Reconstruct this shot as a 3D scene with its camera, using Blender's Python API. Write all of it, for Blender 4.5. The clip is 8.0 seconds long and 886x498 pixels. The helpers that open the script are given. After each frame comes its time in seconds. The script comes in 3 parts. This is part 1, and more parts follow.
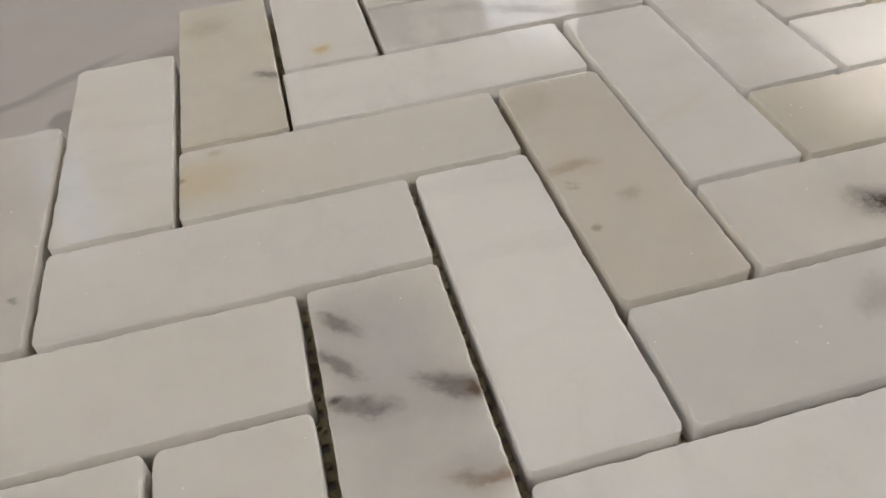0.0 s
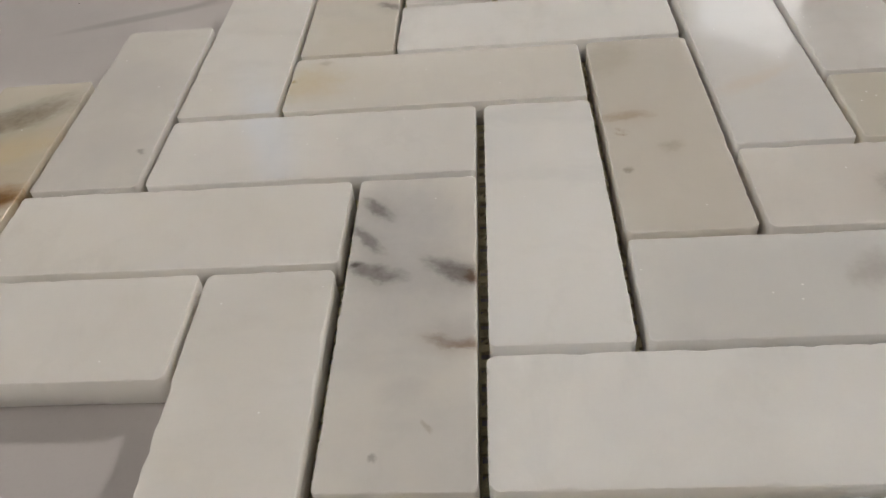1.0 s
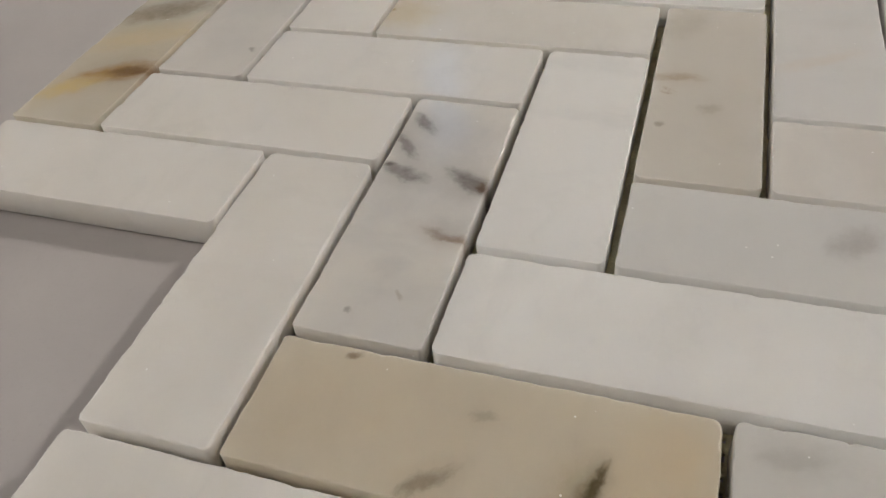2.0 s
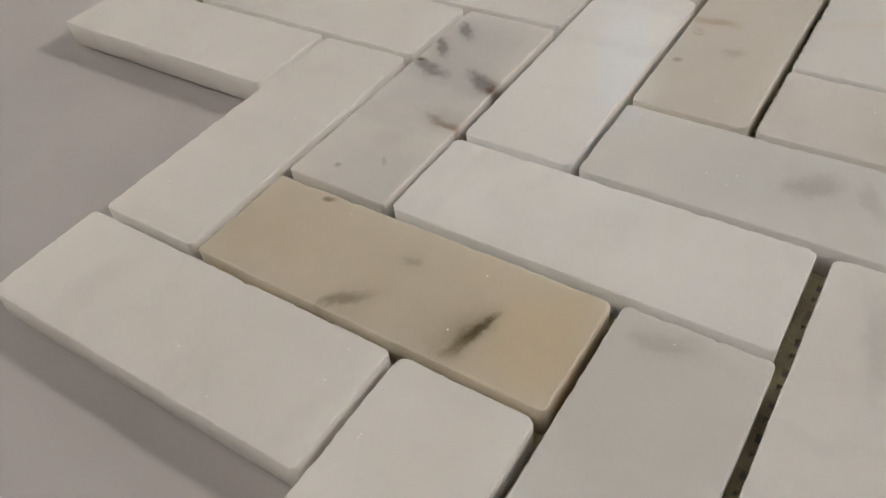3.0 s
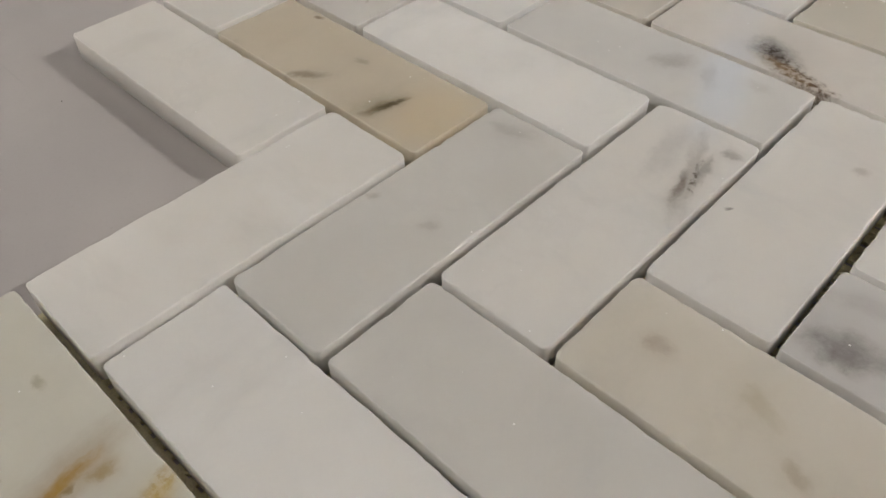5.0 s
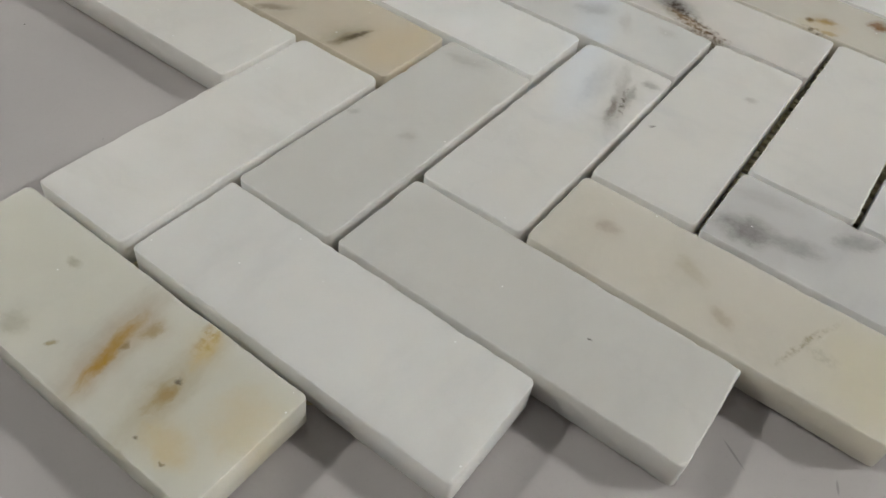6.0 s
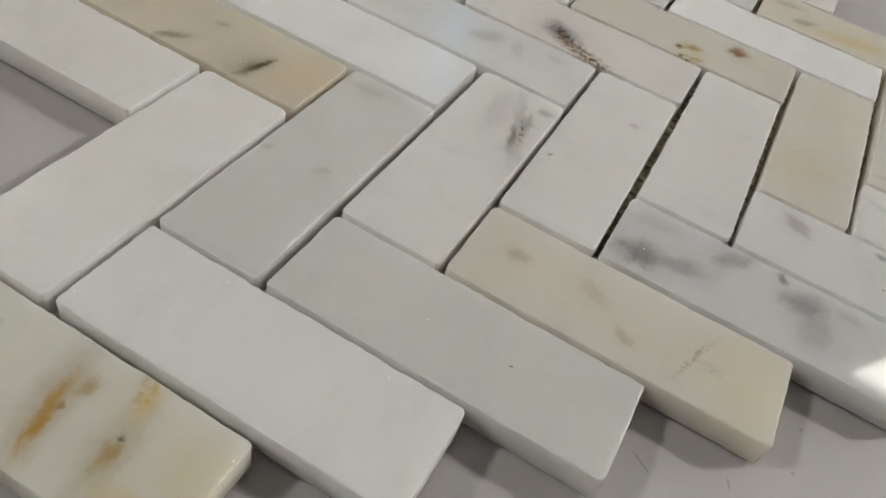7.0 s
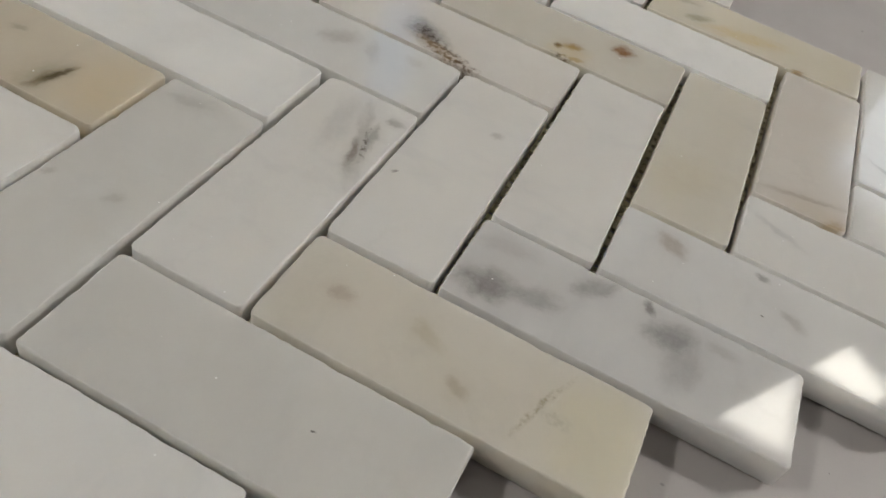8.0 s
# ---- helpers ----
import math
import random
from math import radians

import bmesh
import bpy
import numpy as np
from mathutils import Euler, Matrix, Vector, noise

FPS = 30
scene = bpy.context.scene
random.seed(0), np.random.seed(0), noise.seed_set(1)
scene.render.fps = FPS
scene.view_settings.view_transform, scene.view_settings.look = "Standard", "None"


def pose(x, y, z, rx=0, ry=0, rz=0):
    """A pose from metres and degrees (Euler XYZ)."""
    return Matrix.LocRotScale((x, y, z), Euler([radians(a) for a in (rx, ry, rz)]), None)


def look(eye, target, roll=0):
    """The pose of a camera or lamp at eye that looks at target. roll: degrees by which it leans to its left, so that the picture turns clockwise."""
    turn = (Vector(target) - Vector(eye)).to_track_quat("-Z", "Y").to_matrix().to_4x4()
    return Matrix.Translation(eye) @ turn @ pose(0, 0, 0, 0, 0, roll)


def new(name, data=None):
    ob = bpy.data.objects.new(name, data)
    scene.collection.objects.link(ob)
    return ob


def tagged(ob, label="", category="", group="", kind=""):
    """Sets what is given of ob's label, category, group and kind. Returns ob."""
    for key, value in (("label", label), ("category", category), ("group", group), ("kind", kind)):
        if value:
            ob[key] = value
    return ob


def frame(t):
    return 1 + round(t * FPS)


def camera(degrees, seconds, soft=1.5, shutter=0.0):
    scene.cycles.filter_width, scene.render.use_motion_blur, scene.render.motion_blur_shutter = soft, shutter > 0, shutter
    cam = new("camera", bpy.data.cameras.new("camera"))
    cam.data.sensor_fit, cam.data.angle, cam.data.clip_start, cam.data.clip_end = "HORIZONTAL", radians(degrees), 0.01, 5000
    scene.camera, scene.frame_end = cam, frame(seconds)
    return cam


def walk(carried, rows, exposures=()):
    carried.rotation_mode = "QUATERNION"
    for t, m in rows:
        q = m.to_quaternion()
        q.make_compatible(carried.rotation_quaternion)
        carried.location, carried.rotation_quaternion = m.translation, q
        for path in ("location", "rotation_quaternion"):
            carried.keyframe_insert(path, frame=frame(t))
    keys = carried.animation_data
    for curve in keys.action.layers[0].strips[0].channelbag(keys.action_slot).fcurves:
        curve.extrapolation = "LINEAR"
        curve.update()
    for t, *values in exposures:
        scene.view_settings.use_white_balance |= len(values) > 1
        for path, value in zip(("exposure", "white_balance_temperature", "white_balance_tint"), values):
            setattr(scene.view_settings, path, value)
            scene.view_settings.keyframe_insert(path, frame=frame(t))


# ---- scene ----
cam = camera(59.00, 8.0)
PATH = [
    (0, (-0.01777, -0.02827, 0.10413), (0.1155, 0.6917, -0.5770), -5.72),
    (0.5, (-0.00837, -0.04298, 0.10517), (0.0198, 0.6871, -0.5776), -6.14),
    (1, (0.00407, -0.05425, 0.10500), (-0.0736, 0.6730, -0.5770), -6.62),
    (1.5, (0.01850, -0.06428, 0.10579), (-0.1598, 0.6456, -0.5756), -6.93),
    (1.7, (0.02467, -0.06802, 0.10645), (-0.1933, 0.6280, -0.5777), -7.01),
    (2.8, (0.06543, -0.07865, 0.10373), (-0.3346, 0.5128, -0.5964), -6.64),
    (3, (0.07437, -0.08072, 0.10275), (-0.3601, 0.4857, -0.5975), -6.84),
    (3.5, (0.09730, -0.08143, 0.10173), (-0.4116, 0.4222, -0.5964), -6.91),
    (4, (0.11886, -0.08337, 0.10341), (-0.4351, 0.3695, -0.5952), -6.31),
    (4.5, (0.13085, -0.09711, 0.10494), (-0.4020, 0.3737, -0.5982), -4.29),
    (4.7, (0.13632, -0.10102, 0.10570), (-0.3844, 0.3768, -0.6018), -3.28),
    (5.8, (0.14033, -0.14058, 0.11257), (-0.2443, 0.4364, -0.6080), 6.46),
    (6, (0.13930, -0.14489, 0.11180), (-0.2126, 0.4505, -0.6105), 8.60),
    (6.5, (0.13265, -0.15294, 0.11524), (-0.1396, 0.4868, -0.6035), 13.23),
    (7, (0.12838, -0.14966, 0.12223), (-0.0761, 0.5233, -0.5886), 16.45),
    (7.5, (0.12924, -0.13926, 0.12439), (-0.0270, 0.5540, -0.5791), 18.01),
    (8, (0.14378, -0.11840, 0.11696), (-0.0113, 0.5754, -0.5863), 18.08),
]
walk(cam, [(t, look(eye, target, roll)) for t, eye, target, roll in PATH],
     exposures=((0, 2, 6500, 10), (4.7, 2, 6500, 10), (5.8, 2.08, 6200, 6), (6.5, 2.09, 5950, 2.7), (7.2, 2.03, 6250, 7), (8, 1.93, 6300, 7)))

# ---- light ----
world = bpy.data.worlds.new("world")
scene.world = world
world.use_nodes = True
wn = world.node_tree
sky = wn.nodes.new("ShaderNodeTexSky")
sky.sky_type = "NISHITA"
sky.sun_disc = False
sky.sun_elevation = radians(12)
sky.sun_rotation = radians(90 - 57.2)
wn.links.new(sky.outputs[0], wn.nodes["Background"].inputs[0])
wn.nodes["Background"].inputs[1].default_value = 0.1

# low sun, coming in over the table from the far right through the window
SUN_AZ, SUN_EL = 57.2, 12.0
sun_way = Vector((math.cos(radians(SUN_AZ)) * math.cos(radians(SUN_EL)), math.sin(radians(SUN_AZ)) * math.cos(radians(SUN_EL)), math.sin(radians(SUN_EL))))
sun = new("sun", bpy.data.lights.new("sun", "SUN"))
sun.data.energy = 4.0
sun.data.angle = radians(0.015)
sun.data.color = (1.0, 0.93, 0.8)
sun.matrix_world = look(sun_way * 10, (0, 0, 0))

FILL_GLOW, KEY_GLOW, SIDE_GLOW = 0.06, 46.0, 29.0

# ---- materials ----
MODULE = 0.0254      # tile width with its joint
TILE_TOP = 0.0076
TILE_BASE = 0.0009


def material(name):
    m = bpy.data.materials.new(name)
    m.use_nodes = True
    return m, m.node_tree, m.node_tree.nodes["Principled BSDF"]


def node(tree, kind, **sets):
    n = tree.nodes.new(kind)
    for key, value in sets.items():
        n.inputs[key].default_value = value
    return n


def math_node(tree, op, a, b=None, clamp=False):
    n = tree.nodes.new("ShaderNodeMath")
    n.operation = op
    n.use_clamp = clamp
    for k, v in enumerate((a, b)):
        if v is None:
            continue
        if isinstance(v, (int, float)):
            n.inputs[k].default_value = v
        else:
            tree.links.new(v, n.inputs[k])
    return n.outputs[0]


def ranged(tree, value, a, b, c, d, smooth=False):
    n = tree.nodes.new("ShaderNodeMapRange")
    if smooth:
        n.interpolation_type = "SMOOTHSTEP"
    tree.links.new(value, n.inputs[0])
    for k, v in zip((1, 2, 3, 4), (a, b, c, d)):
        n.inputs[k].default_value = v
    return n.outputs[0]


def mixed(tree, fac, a, b, blend="MIX"):
    n = tree.nodes.new("ShaderNodeMix")
    n.data_type = "RGBA"
    n.blend_type = blend
    for k, v in ((0, fac), (6, a), (7, b)):
        if isinstance(v, (int, float)):
            n.inputs[k].default_value = v
        elif isinstance(v, tuple):
            n.inputs[k].default_value = (*v, 1)
        else:
            tree.links.new(v, n.inputs[k])
    return n.outputs[2]


def noise_tex(tree, vector, scale, detail=3.0, rough=0.5):
    n = node(tree, "ShaderNodeTexNoise", Scale=scale, Detail=detail, Roughness=rough)
    tree.links.new(vector, n.inputs["Vector"])
    return n


GREY = (0.16, 0.145, 0.14)
DARK = (0.06, 0.048, 0.042)
RUST = (0.37, 0.25, 0.08)
BROWN = (0.11, 0.06, 0.03)
OLIVE = (0.22, 0.19, 0.09)
YELLOW = (0.62, 0.47, 0.2)
PALE = (0.5, 0.49, 0.49)


def marble(name, base, second, marks=(), seed=0.0, cloud=0.5):
    """Polished marble with a soft cloud of a second tone and single veins and spots.
    A mark: x, y in tile widths from the tile's low corner; length, width in tile widths; degrees; colour; strength; speckled."""
    m, tree, bsdf = material(name)
    link = tree.links.new
    coord = tree.nodes.new("ShaderNodeTexCoord")
    at = coord.outputs["Object"]
    shift = tree.nodes.new("ShaderNodeVectorMath")
    shift.operation = "ADD"
    link(at, shift.inputs[0])
    shift.inputs[1].default_value = (seed * 0.37, seed * 0.53, seed * 0.11)
    own = shift.outputs[0]
    # wandering coordinates for the veins
    warp = noise_tex(tree, own, 130, 4, 0.6)
    off = tree.nodes.new("ShaderNodeVectorMath")
    off.operation = "MULTIPLY_ADD"
    link(warp.outputs["Color"], off.inputs[0])
    off.inputs[1].default_value = (0.0046, 0.0046, 0)
    off.inputs[2].default_value = (-0.0023, -0.0023, 0)
    bent = tree.nodes.new("ShaderNodeVectorMath")
    link(at, bent.inputs[0])
    link(off.outputs[0], bent.inputs[1])
    ragged = noise_tex(tree, own, 330, 5, 0.65).outputs["Fac"]
    speck = noise_tex(tree, own, 750, 3, 0.6).outputs["Fac"]
    soft = noise_tex(tree, own, 38, 3, 0.5).outputs["Fac"]
    colour = mixed(tree, math_node(tree, "MULTIPLY", ranged(tree, soft, 0.35, 0.68, 0, 1, True), cloud), base, second)
    drift = tree.nodes.new("ShaderNodeMapping")
    link(bent.outputs[0], drift.inputs[0])
    drift.inputs["Rotation"].default_value = (0, 0, seed * 2.1)
    drift.inputs["Scale"].default_value = (1, 2.6, 1)
    drift.inputs["Location"].default_value = (seed * 0.71, seed * 0.29, 0)
    bank = noise_tex(tree, drift.outputs[0], 34, 5, 0.55).outputs["Fac"]
    colour = mixed(tree, ranged(tree, bank, 0.5, 0.78, 0, 0.3, True), colour, tuple(c * k for c, k in zip(second, (0.8, 0.81, 0.82))))
    # faint grey wisps in every stone
    wisp = noise_tex(tree, bent.outputs[0], 55, 6, 0.62).outputs["Fac"]
    thin = ranged(tree, math_node(tree, "ABSOLUTE", math_node(tree, "SUBTRACT", wisp, 0.5)), 0.0, 0.06, 0.09, 0, True)
    colour = mixed(tree, math_node(tree, "MULTIPLY", thin, ranged(tree, soft, 0.45, 0.7, 0, 1)), colour, tuple(c * 0.62 for c in base))
    for x, y, length, width, turn, tone, strength, speckled in marks:
        place = tree.nodes.new("ShaderNodeMapping")
        place.vector_type = "TEXTURE"
        link(bent.outputs[0], place.inputs[0])
        place.inputs["Location"].default_value = (x * MODULE, y * MODULE, 0)
        place.inputs["Rotation"].default_value = (0, 0, radians(turn))
        place.inputs["Scale"].default_value = (length * MODULE, width * MODULE, 1)
        ball = tree.nodes.new("ShaderNodeTexGradient")
        ball.gradient_type = "SPHERICAL"
        link(place.outputs[0], ball.inputs[0])
        # threads that run along the vein tear its outline
        thread = noise_tex(tree, place.outputs[0], 1.7, 6, 0.68).outputs["Fac"]
        torn = math_node(tree, "MULTIPLY", math_node(tree, "SUBTRACT", thread, 0.5), 1.0)
        body = math_node(tree, "ADD", ball.outputs["Fac"], math_node(tree, "MULTIPLY", torn, ranged(tree, ball.outputs["Fac"], 0.0, 0.3, 0, 1)))
        core = ranged(tree, body, 0.04, 0.82, 0, 1, True)
        grain = ranged(tree, speck, 0.43, 0.64, 0.1, 1.1) if speckled else ranged(tree, ragged, 0.3, 0.7, 0.7, 1.12)
        fac = math_node(tree, "MULTIPLY", math_node(tree, "MULTIPLY", core, grain), strength * 0.85, True)
        if not speckled and length > 0.1:
            wide = tree.nodes.new("ShaderNodeVectorMath")
            wide.operation = "MULTIPLY"
            link(place.outputs[0], wide.inputs[0])
            wide.inputs[1].default_value = (0.72, 0.45, 1)
            mist = tree.nodes.new("ShaderNodeTexGradient")
            mist.gradient_type = "SPHERICAL"
            link(wide.outputs[0], mist.inputs[0])
            veil = math_node(tree, "MULTIPLY", ranged(tree, mist.outputs["Fac"], 0.0, 0.9, 0, 0.22 * strength, True), ranged(tree, soft, 0.35, 0.65, 0.5, 1.2))
            colour = mixed(tree, veil, colour, tone)
        colour = mixed(tree, fac, colour, tone)
    # crystal grain
    fine = ranged(tree, noise_tex(tree, own, 1600, 2).outputs["Fac"], 0.3, 0.7, 0.994, 1.004)
    grey = tree.nodes.new("ShaderNodeCombineColor")
    for k in range(3):
        link(fine, grey.inputs[k])
    colour = mixed(tree, 1.0, colour, grey.outputs[0], "MULTIPLY")
    # sparkle of crystals, painted into the colour as near-white dots
    cell = node(tree, "ShaderNodeTexVoronoi", Scale=620.0)
    link(own, cell.inputs["Vector"])
    split = tree.nodes.new("ShaderNodeSeparateColor")
    link(cell.outputs["Color"], split.inputs[0])
    glint = math_node(tree, "MULTIPLY", math_node(tree, "GREATER_THAN", split.outputs[0], 0.976), math_node(tree, "LESS_THAN", cell.outputs["Distance"], 0.12))
    colour = mixed(tree, math_node(tree, "MULTIPLY", glint, 0.85), colour, (0.97, 0.97, 0.96))
    link(colour, bsdf.inputs["Base Color"])
    # polished face, sawn sides
    up = tree.nodes.new("ShaderNodeSeparateXYZ")
    link(coord.outputs["Normal"], up.inputs[0])
    face = ranged(tree, up.outputs[2], 0.93, 0.995, 0, 1)
    polish = ranged(tree, noise_tex(tree, own, 210, 4).outputs["Fac"], 0.3, 0.7, 0.05, 0.09)
    rough = tree.nodes.new("ShaderNodeMix")
    link(face, rough.inputs[0])
    rough.inputs[2].default_value = 0.55
    link(polish, rough.inputs[3])
    link(rough.outputs[0], bsdf.inputs["Roughness"])
    bsdf.inputs["IOR"].default_value = 1.5
    bsdf.inputs["Subsurface Weight"].default_value = 0.65
    bsdf.inputs["Subsurface Radius"].default_value = (1.0, 0.95, 0.88)
    bsdf.inputs["Subsurface Scale"].default_value = 0.010
    bump = node(tree, "ShaderNodeBump", Strength=0.25, Distance=0.00012)
    link(noise_tex(tree, own, 900, 4, 0.65).outputs["Fac"], bump.inputs["Height"])
    sides = ranged(tree, face, 0, 1, 0.5, 0.012)
    link(sides, bump.inputs["Strength"])
    link(bump.outputs[0], bsdf.inputs["Normal"])
    return m


def plain(name, colour, rough, vary=0.06, scale=8.0, bump=0.0, size=0.001):
    m, tree, bsdf = material(name)
    coord = tree.nodes.new("ShaderNodeTexCoord")
    big = noise_tex(tree, coord.outputs["Object"], scale, 4).outputs["Fac"]
    small = noise_tex(tree, coord.outputs["Object"], scale * 14, 3).outputs["Fac"]
    tone = math_node(tree, "ADD", ranged(tree, big, 0.3, 0.7, 1 - vary, 1 + vary), ranged(tree, small, 0.3, 0.7, -vary / 2, vary / 2))
    c = tree.nodes.new("ShaderNodeCombineColor")
    for k in range(3):
        tree.links.new(math_node(tree, "MULTIPLY", tone, colour[k]), c.inputs[k])
    tree.links.new(c.outputs[0], bsdf.inputs["Base Color"])
    tree.links.new(ranged(tree, small, 0.3, 0.7, rough * 0.85, rough * 1.15), bsdf.inputs["Roughness"])
    if bump:
        b = node(tree, "ShaderNodeBump", Strength=bump, Distance=size)
        tree.links.new(small, b.inputs["Height"])
        tree.links.new(b.outputs[0], bsdf.inputs["Normal"])
    return m


def laminate():
    """Pale mauve-grey table laminate: satin, with dust, hairline scratches and a few dark specks."""
    m, tree, bsdf = material("table_laminate")
    link = tree.links.new
    coord = tree.nodes.new("ShaderNodeTexCoord").outputs["Object"]
    tone = noise_tex(tree, coord, 14, 4).outputs["Fac"]
    colour = mixed(tree, ranged(tree, tone, 0.35, 0.65, 0, 1, True), (0.46, 0.435, 0.435), (0.51, 0.48, 0.475))
    fine = noise_tex(tree, coord, 1100, 3, 0.7).outputs["Fac"]
    colour = mixed(tree, ranged(tree, fine, 0.55, 0.75, 0, 0.14), colour, (0.3, 0.29, 0.29))
    for turn, amount in ((24, 0.25), (-61, 0.2)):
        place = tree.nodes.new("ShaderNodeMapping")
        link(coord, place.inputs[0])
        place.inputs["Rotation"].default_value = (0, 0, radians(turn))
        place.inputs["Scale"].default_value = (6, 900, 1)
        line = noise_tex(tree, place.outputs[0], 1.0, 2).outputs["Fac"]
        patch = noise_tex(tree, coord, 45, 2).outputs["Fac"]
        fac = math_node(tree, "MULTIPLY", ranged(tree, line, 0.66, 0.72, 0, amount), ranged(tree, patch, 0.52, 0.64, 0, 1))
        colour = mixed(tree, fac, colour, (0.36, 0.35, 0.35))
    # a soft grey vein printed in the laminate
    for x, y, length, turn in ((-0.103, 0.168, 0.034, 17), (-0.077, 0.181, 0.022, 33)):
        place = tree.nodes.new("ShaderNodeMapping")
        place.vector_type = "TEXTURE"
        link(coord, place.inputs[0])
        place.inputs["Location"].default_value = (x, y, 0)
        place.inputs["Rotation"].default_value = (0, 0, radians(turn))
        place.inputs["Scale"].default_value = (length, 0.0032, 1)
        ball = tree.nodes.new("ShaderNodeTexGradient")
        ball.gradient_type = "SPHERICAL"
        link(place.outputs[0], ball.inputs[0])
        colour = mixed(tree, ranged(tree, ball.outputs["Fac"], 0.0, 0.7, 0, 0.55, True), colour, (0.27, 0.25, 0.25))
    # short dark scratches and scuffs beside the free tile ends
    for x, y, length, width, turn in ((0.1487, -0.0574, 0.0036, 0.0003, -32), (0.1647, -0.0518, 0.0018, 0.0003, -67), (0.1751, -0.0304, 0.0006, 0.0004, 0),
                                      (0.1754, -0.0417, 0.0005, 0.0004, 0), (0.1796, -0.0465, 0.0007, 0.0005, 20)):
        place = tree.nodes.new("ShaderNodeMapping")
        place.vector_type = "TEXTURE"
        link(coord, place.inputs[0])
        place.inputs["Location"].default_value = (x, y, 0)
        place.inputs["Rotation"].default_value = (0, 0, radians(turn))
        place.inputs["Scale"].default_value = (length, width, 1)
        ball = tree.nodes.new("ShaderNodeTexGradient")
        ball.gradient_type = "SPHERICAL"
        link(place.outputs[0], ball.inputs[0])
        colour = mixed(tree, ranged(tree, ball.outputs["Fac"], 0.0, 0.6, 0, 0.5, True), colour, (0.16, 0.15, 0.15))
    cell = node(tree, "ShaderNodeTexVoronoi", Scale=210.0)
    link(coord, cell.inputs["Vector"])
    split = tree.nodes.new("ShaderNodeSeparateColor")
    link(cell.outputs["Color"], split.inputs[0])
    dot = math_node(tree, "MULTIPLY", math_node(tree, "GREATER_THAN", split.outputs[1], 0.985), math_node(tree, "LESS_THAN", cell.outputs["Distance"], 0.07))
    colour = mixed(tree, dot, colour, (0.08, 0.07, 0.065))
    link(colour, bsdf.inputs["Base Color"])
    link(ranged(tree, noise_tex(tree, coord, 60, 4).outputs["Fac"], 0.3, 0.7, 0.42, 0.54), bsdf.inputs["Roughness"])
    b = node(tree, "ShaderNodeBump", Strength=0.12, Distance=0.0001)
    link(fine, b.inputs["Height"])
    link(b.outputs[0], bsdf.inputs["Normal"])
    return m


def glow(name, colour, strength):
    m, tree, bsdf = material(name)
    bsdf.inputs["Base Color"].default_value = (0.8, 0.8, 0.8, 1)
    bsdf.inputs["Emission Color"].default_value = (*colour, 1)
    bsdf.inputs["Emission Strength"].default_value = strength
    return m


TABLE = laminate()
WALL = plain("wall_paint", (0.85, 0.842, 0.832), 0.8, 0.04, 3, 0.2)
# dark tone for the unseen south and east walls, so less light bounces back
LOW_BOUNCE_WALL = plain("low_bounce_grey", (0.3, 0.295, 0.29), 0.8, 0.04, 3, 0.2)
CEILING = plain("low_bounce_ceiling", (0.2, 0.2, 0.198), 0.85, 0.03, 3, 0.2)
FLOOR = plain("low_bounce_floor", (0.2, 0.19, 0.18), 0.5, 0.1, 4, 0.2)
METAL = plain("lamp_metal", (0.7, 0.7, 0.7), 0.35, 0.03, 20)
STEEL = plain("leg_steel", (0.25, 0.25, 0.26), 0.4, 0.05, 20)
NET = plain("glass_fibre_net", (0.72, 0.67, 0.45), 0.6, 0.25, 160, 0.5, 0.0002)
FILL = glow("fill_diffuser", (1.0, 0.945, 0.895), FILL_GLOW)
SIDE = glow("side_diffuser", (1.0, 0.935, 0.85), SIDE_GLOW)
KEY = glow("bright_diffuser", (1.0, 0.93, 0.86), KEY_GLOW)


# ---- meshes ----
def part(name, bm, mat, parent=None, label="", smooth=False):
    me = bpy.data.meshes.new(name)
    bmesh.ops.recalc_face_normals(bm, faces=bm.faces)
    bm.to_mesh(me)
    bm.free()
    me.materials.append(mat)
    if smooth:
        me.polygons.foreach_set("use_smooth", [True] * len(me.polygons))
    ob = new(name, me)
    if parent:
        ob.parent = parent
    if label:
        tagged(ob, label)
    return ob


def add_box(bm, x0, y0, z0, x1, y1, z1, m=None):
    vs = [bm.verts.new((x, y, z)) for z in (z0, z1) for x, y in ((x0, y0), (x1, y0), (x1, y1), (x0, y1))]
    if m is not None:
        for v in vs:
            v.co = m @ v.co
    for f in ((3, 2, 1, 0), (4, 5, 6, 7), (0, 1, 5, 4), (1, 2, 6, 5), (2, 3, 7, 6), (3, 0, 4, 7)):
        bm.faces.new([vs[k] for k in f])
    return vs


def box(x0, y0, z0, x1, y1, z1, bevel=0.0):
    bm = bmesh.new()
    add_box(bm, x0, y0, z0, x1, y1, z1)
    if bevel:
        bmesh.ops.bevel(bm, geom=bm.edges[:], offset=bevel, segments=2, affect="EDGES")
    return bm


# ---- room: turned so that one wall faces the low sun ----
ROOM = pose(0, 0, 0, 0, 0, -40.5)
IN, OUT, LOW, HIGH = 4.2, 4.4, -0.75, 2.6
WEST = 2.6      # the west wall stands nearer


def structure(name, bm, mat, label):
    ob = part(name, bm, mat)
    ob.matrix_world = ROOM
    return tagged(ob, label, kind="structure")


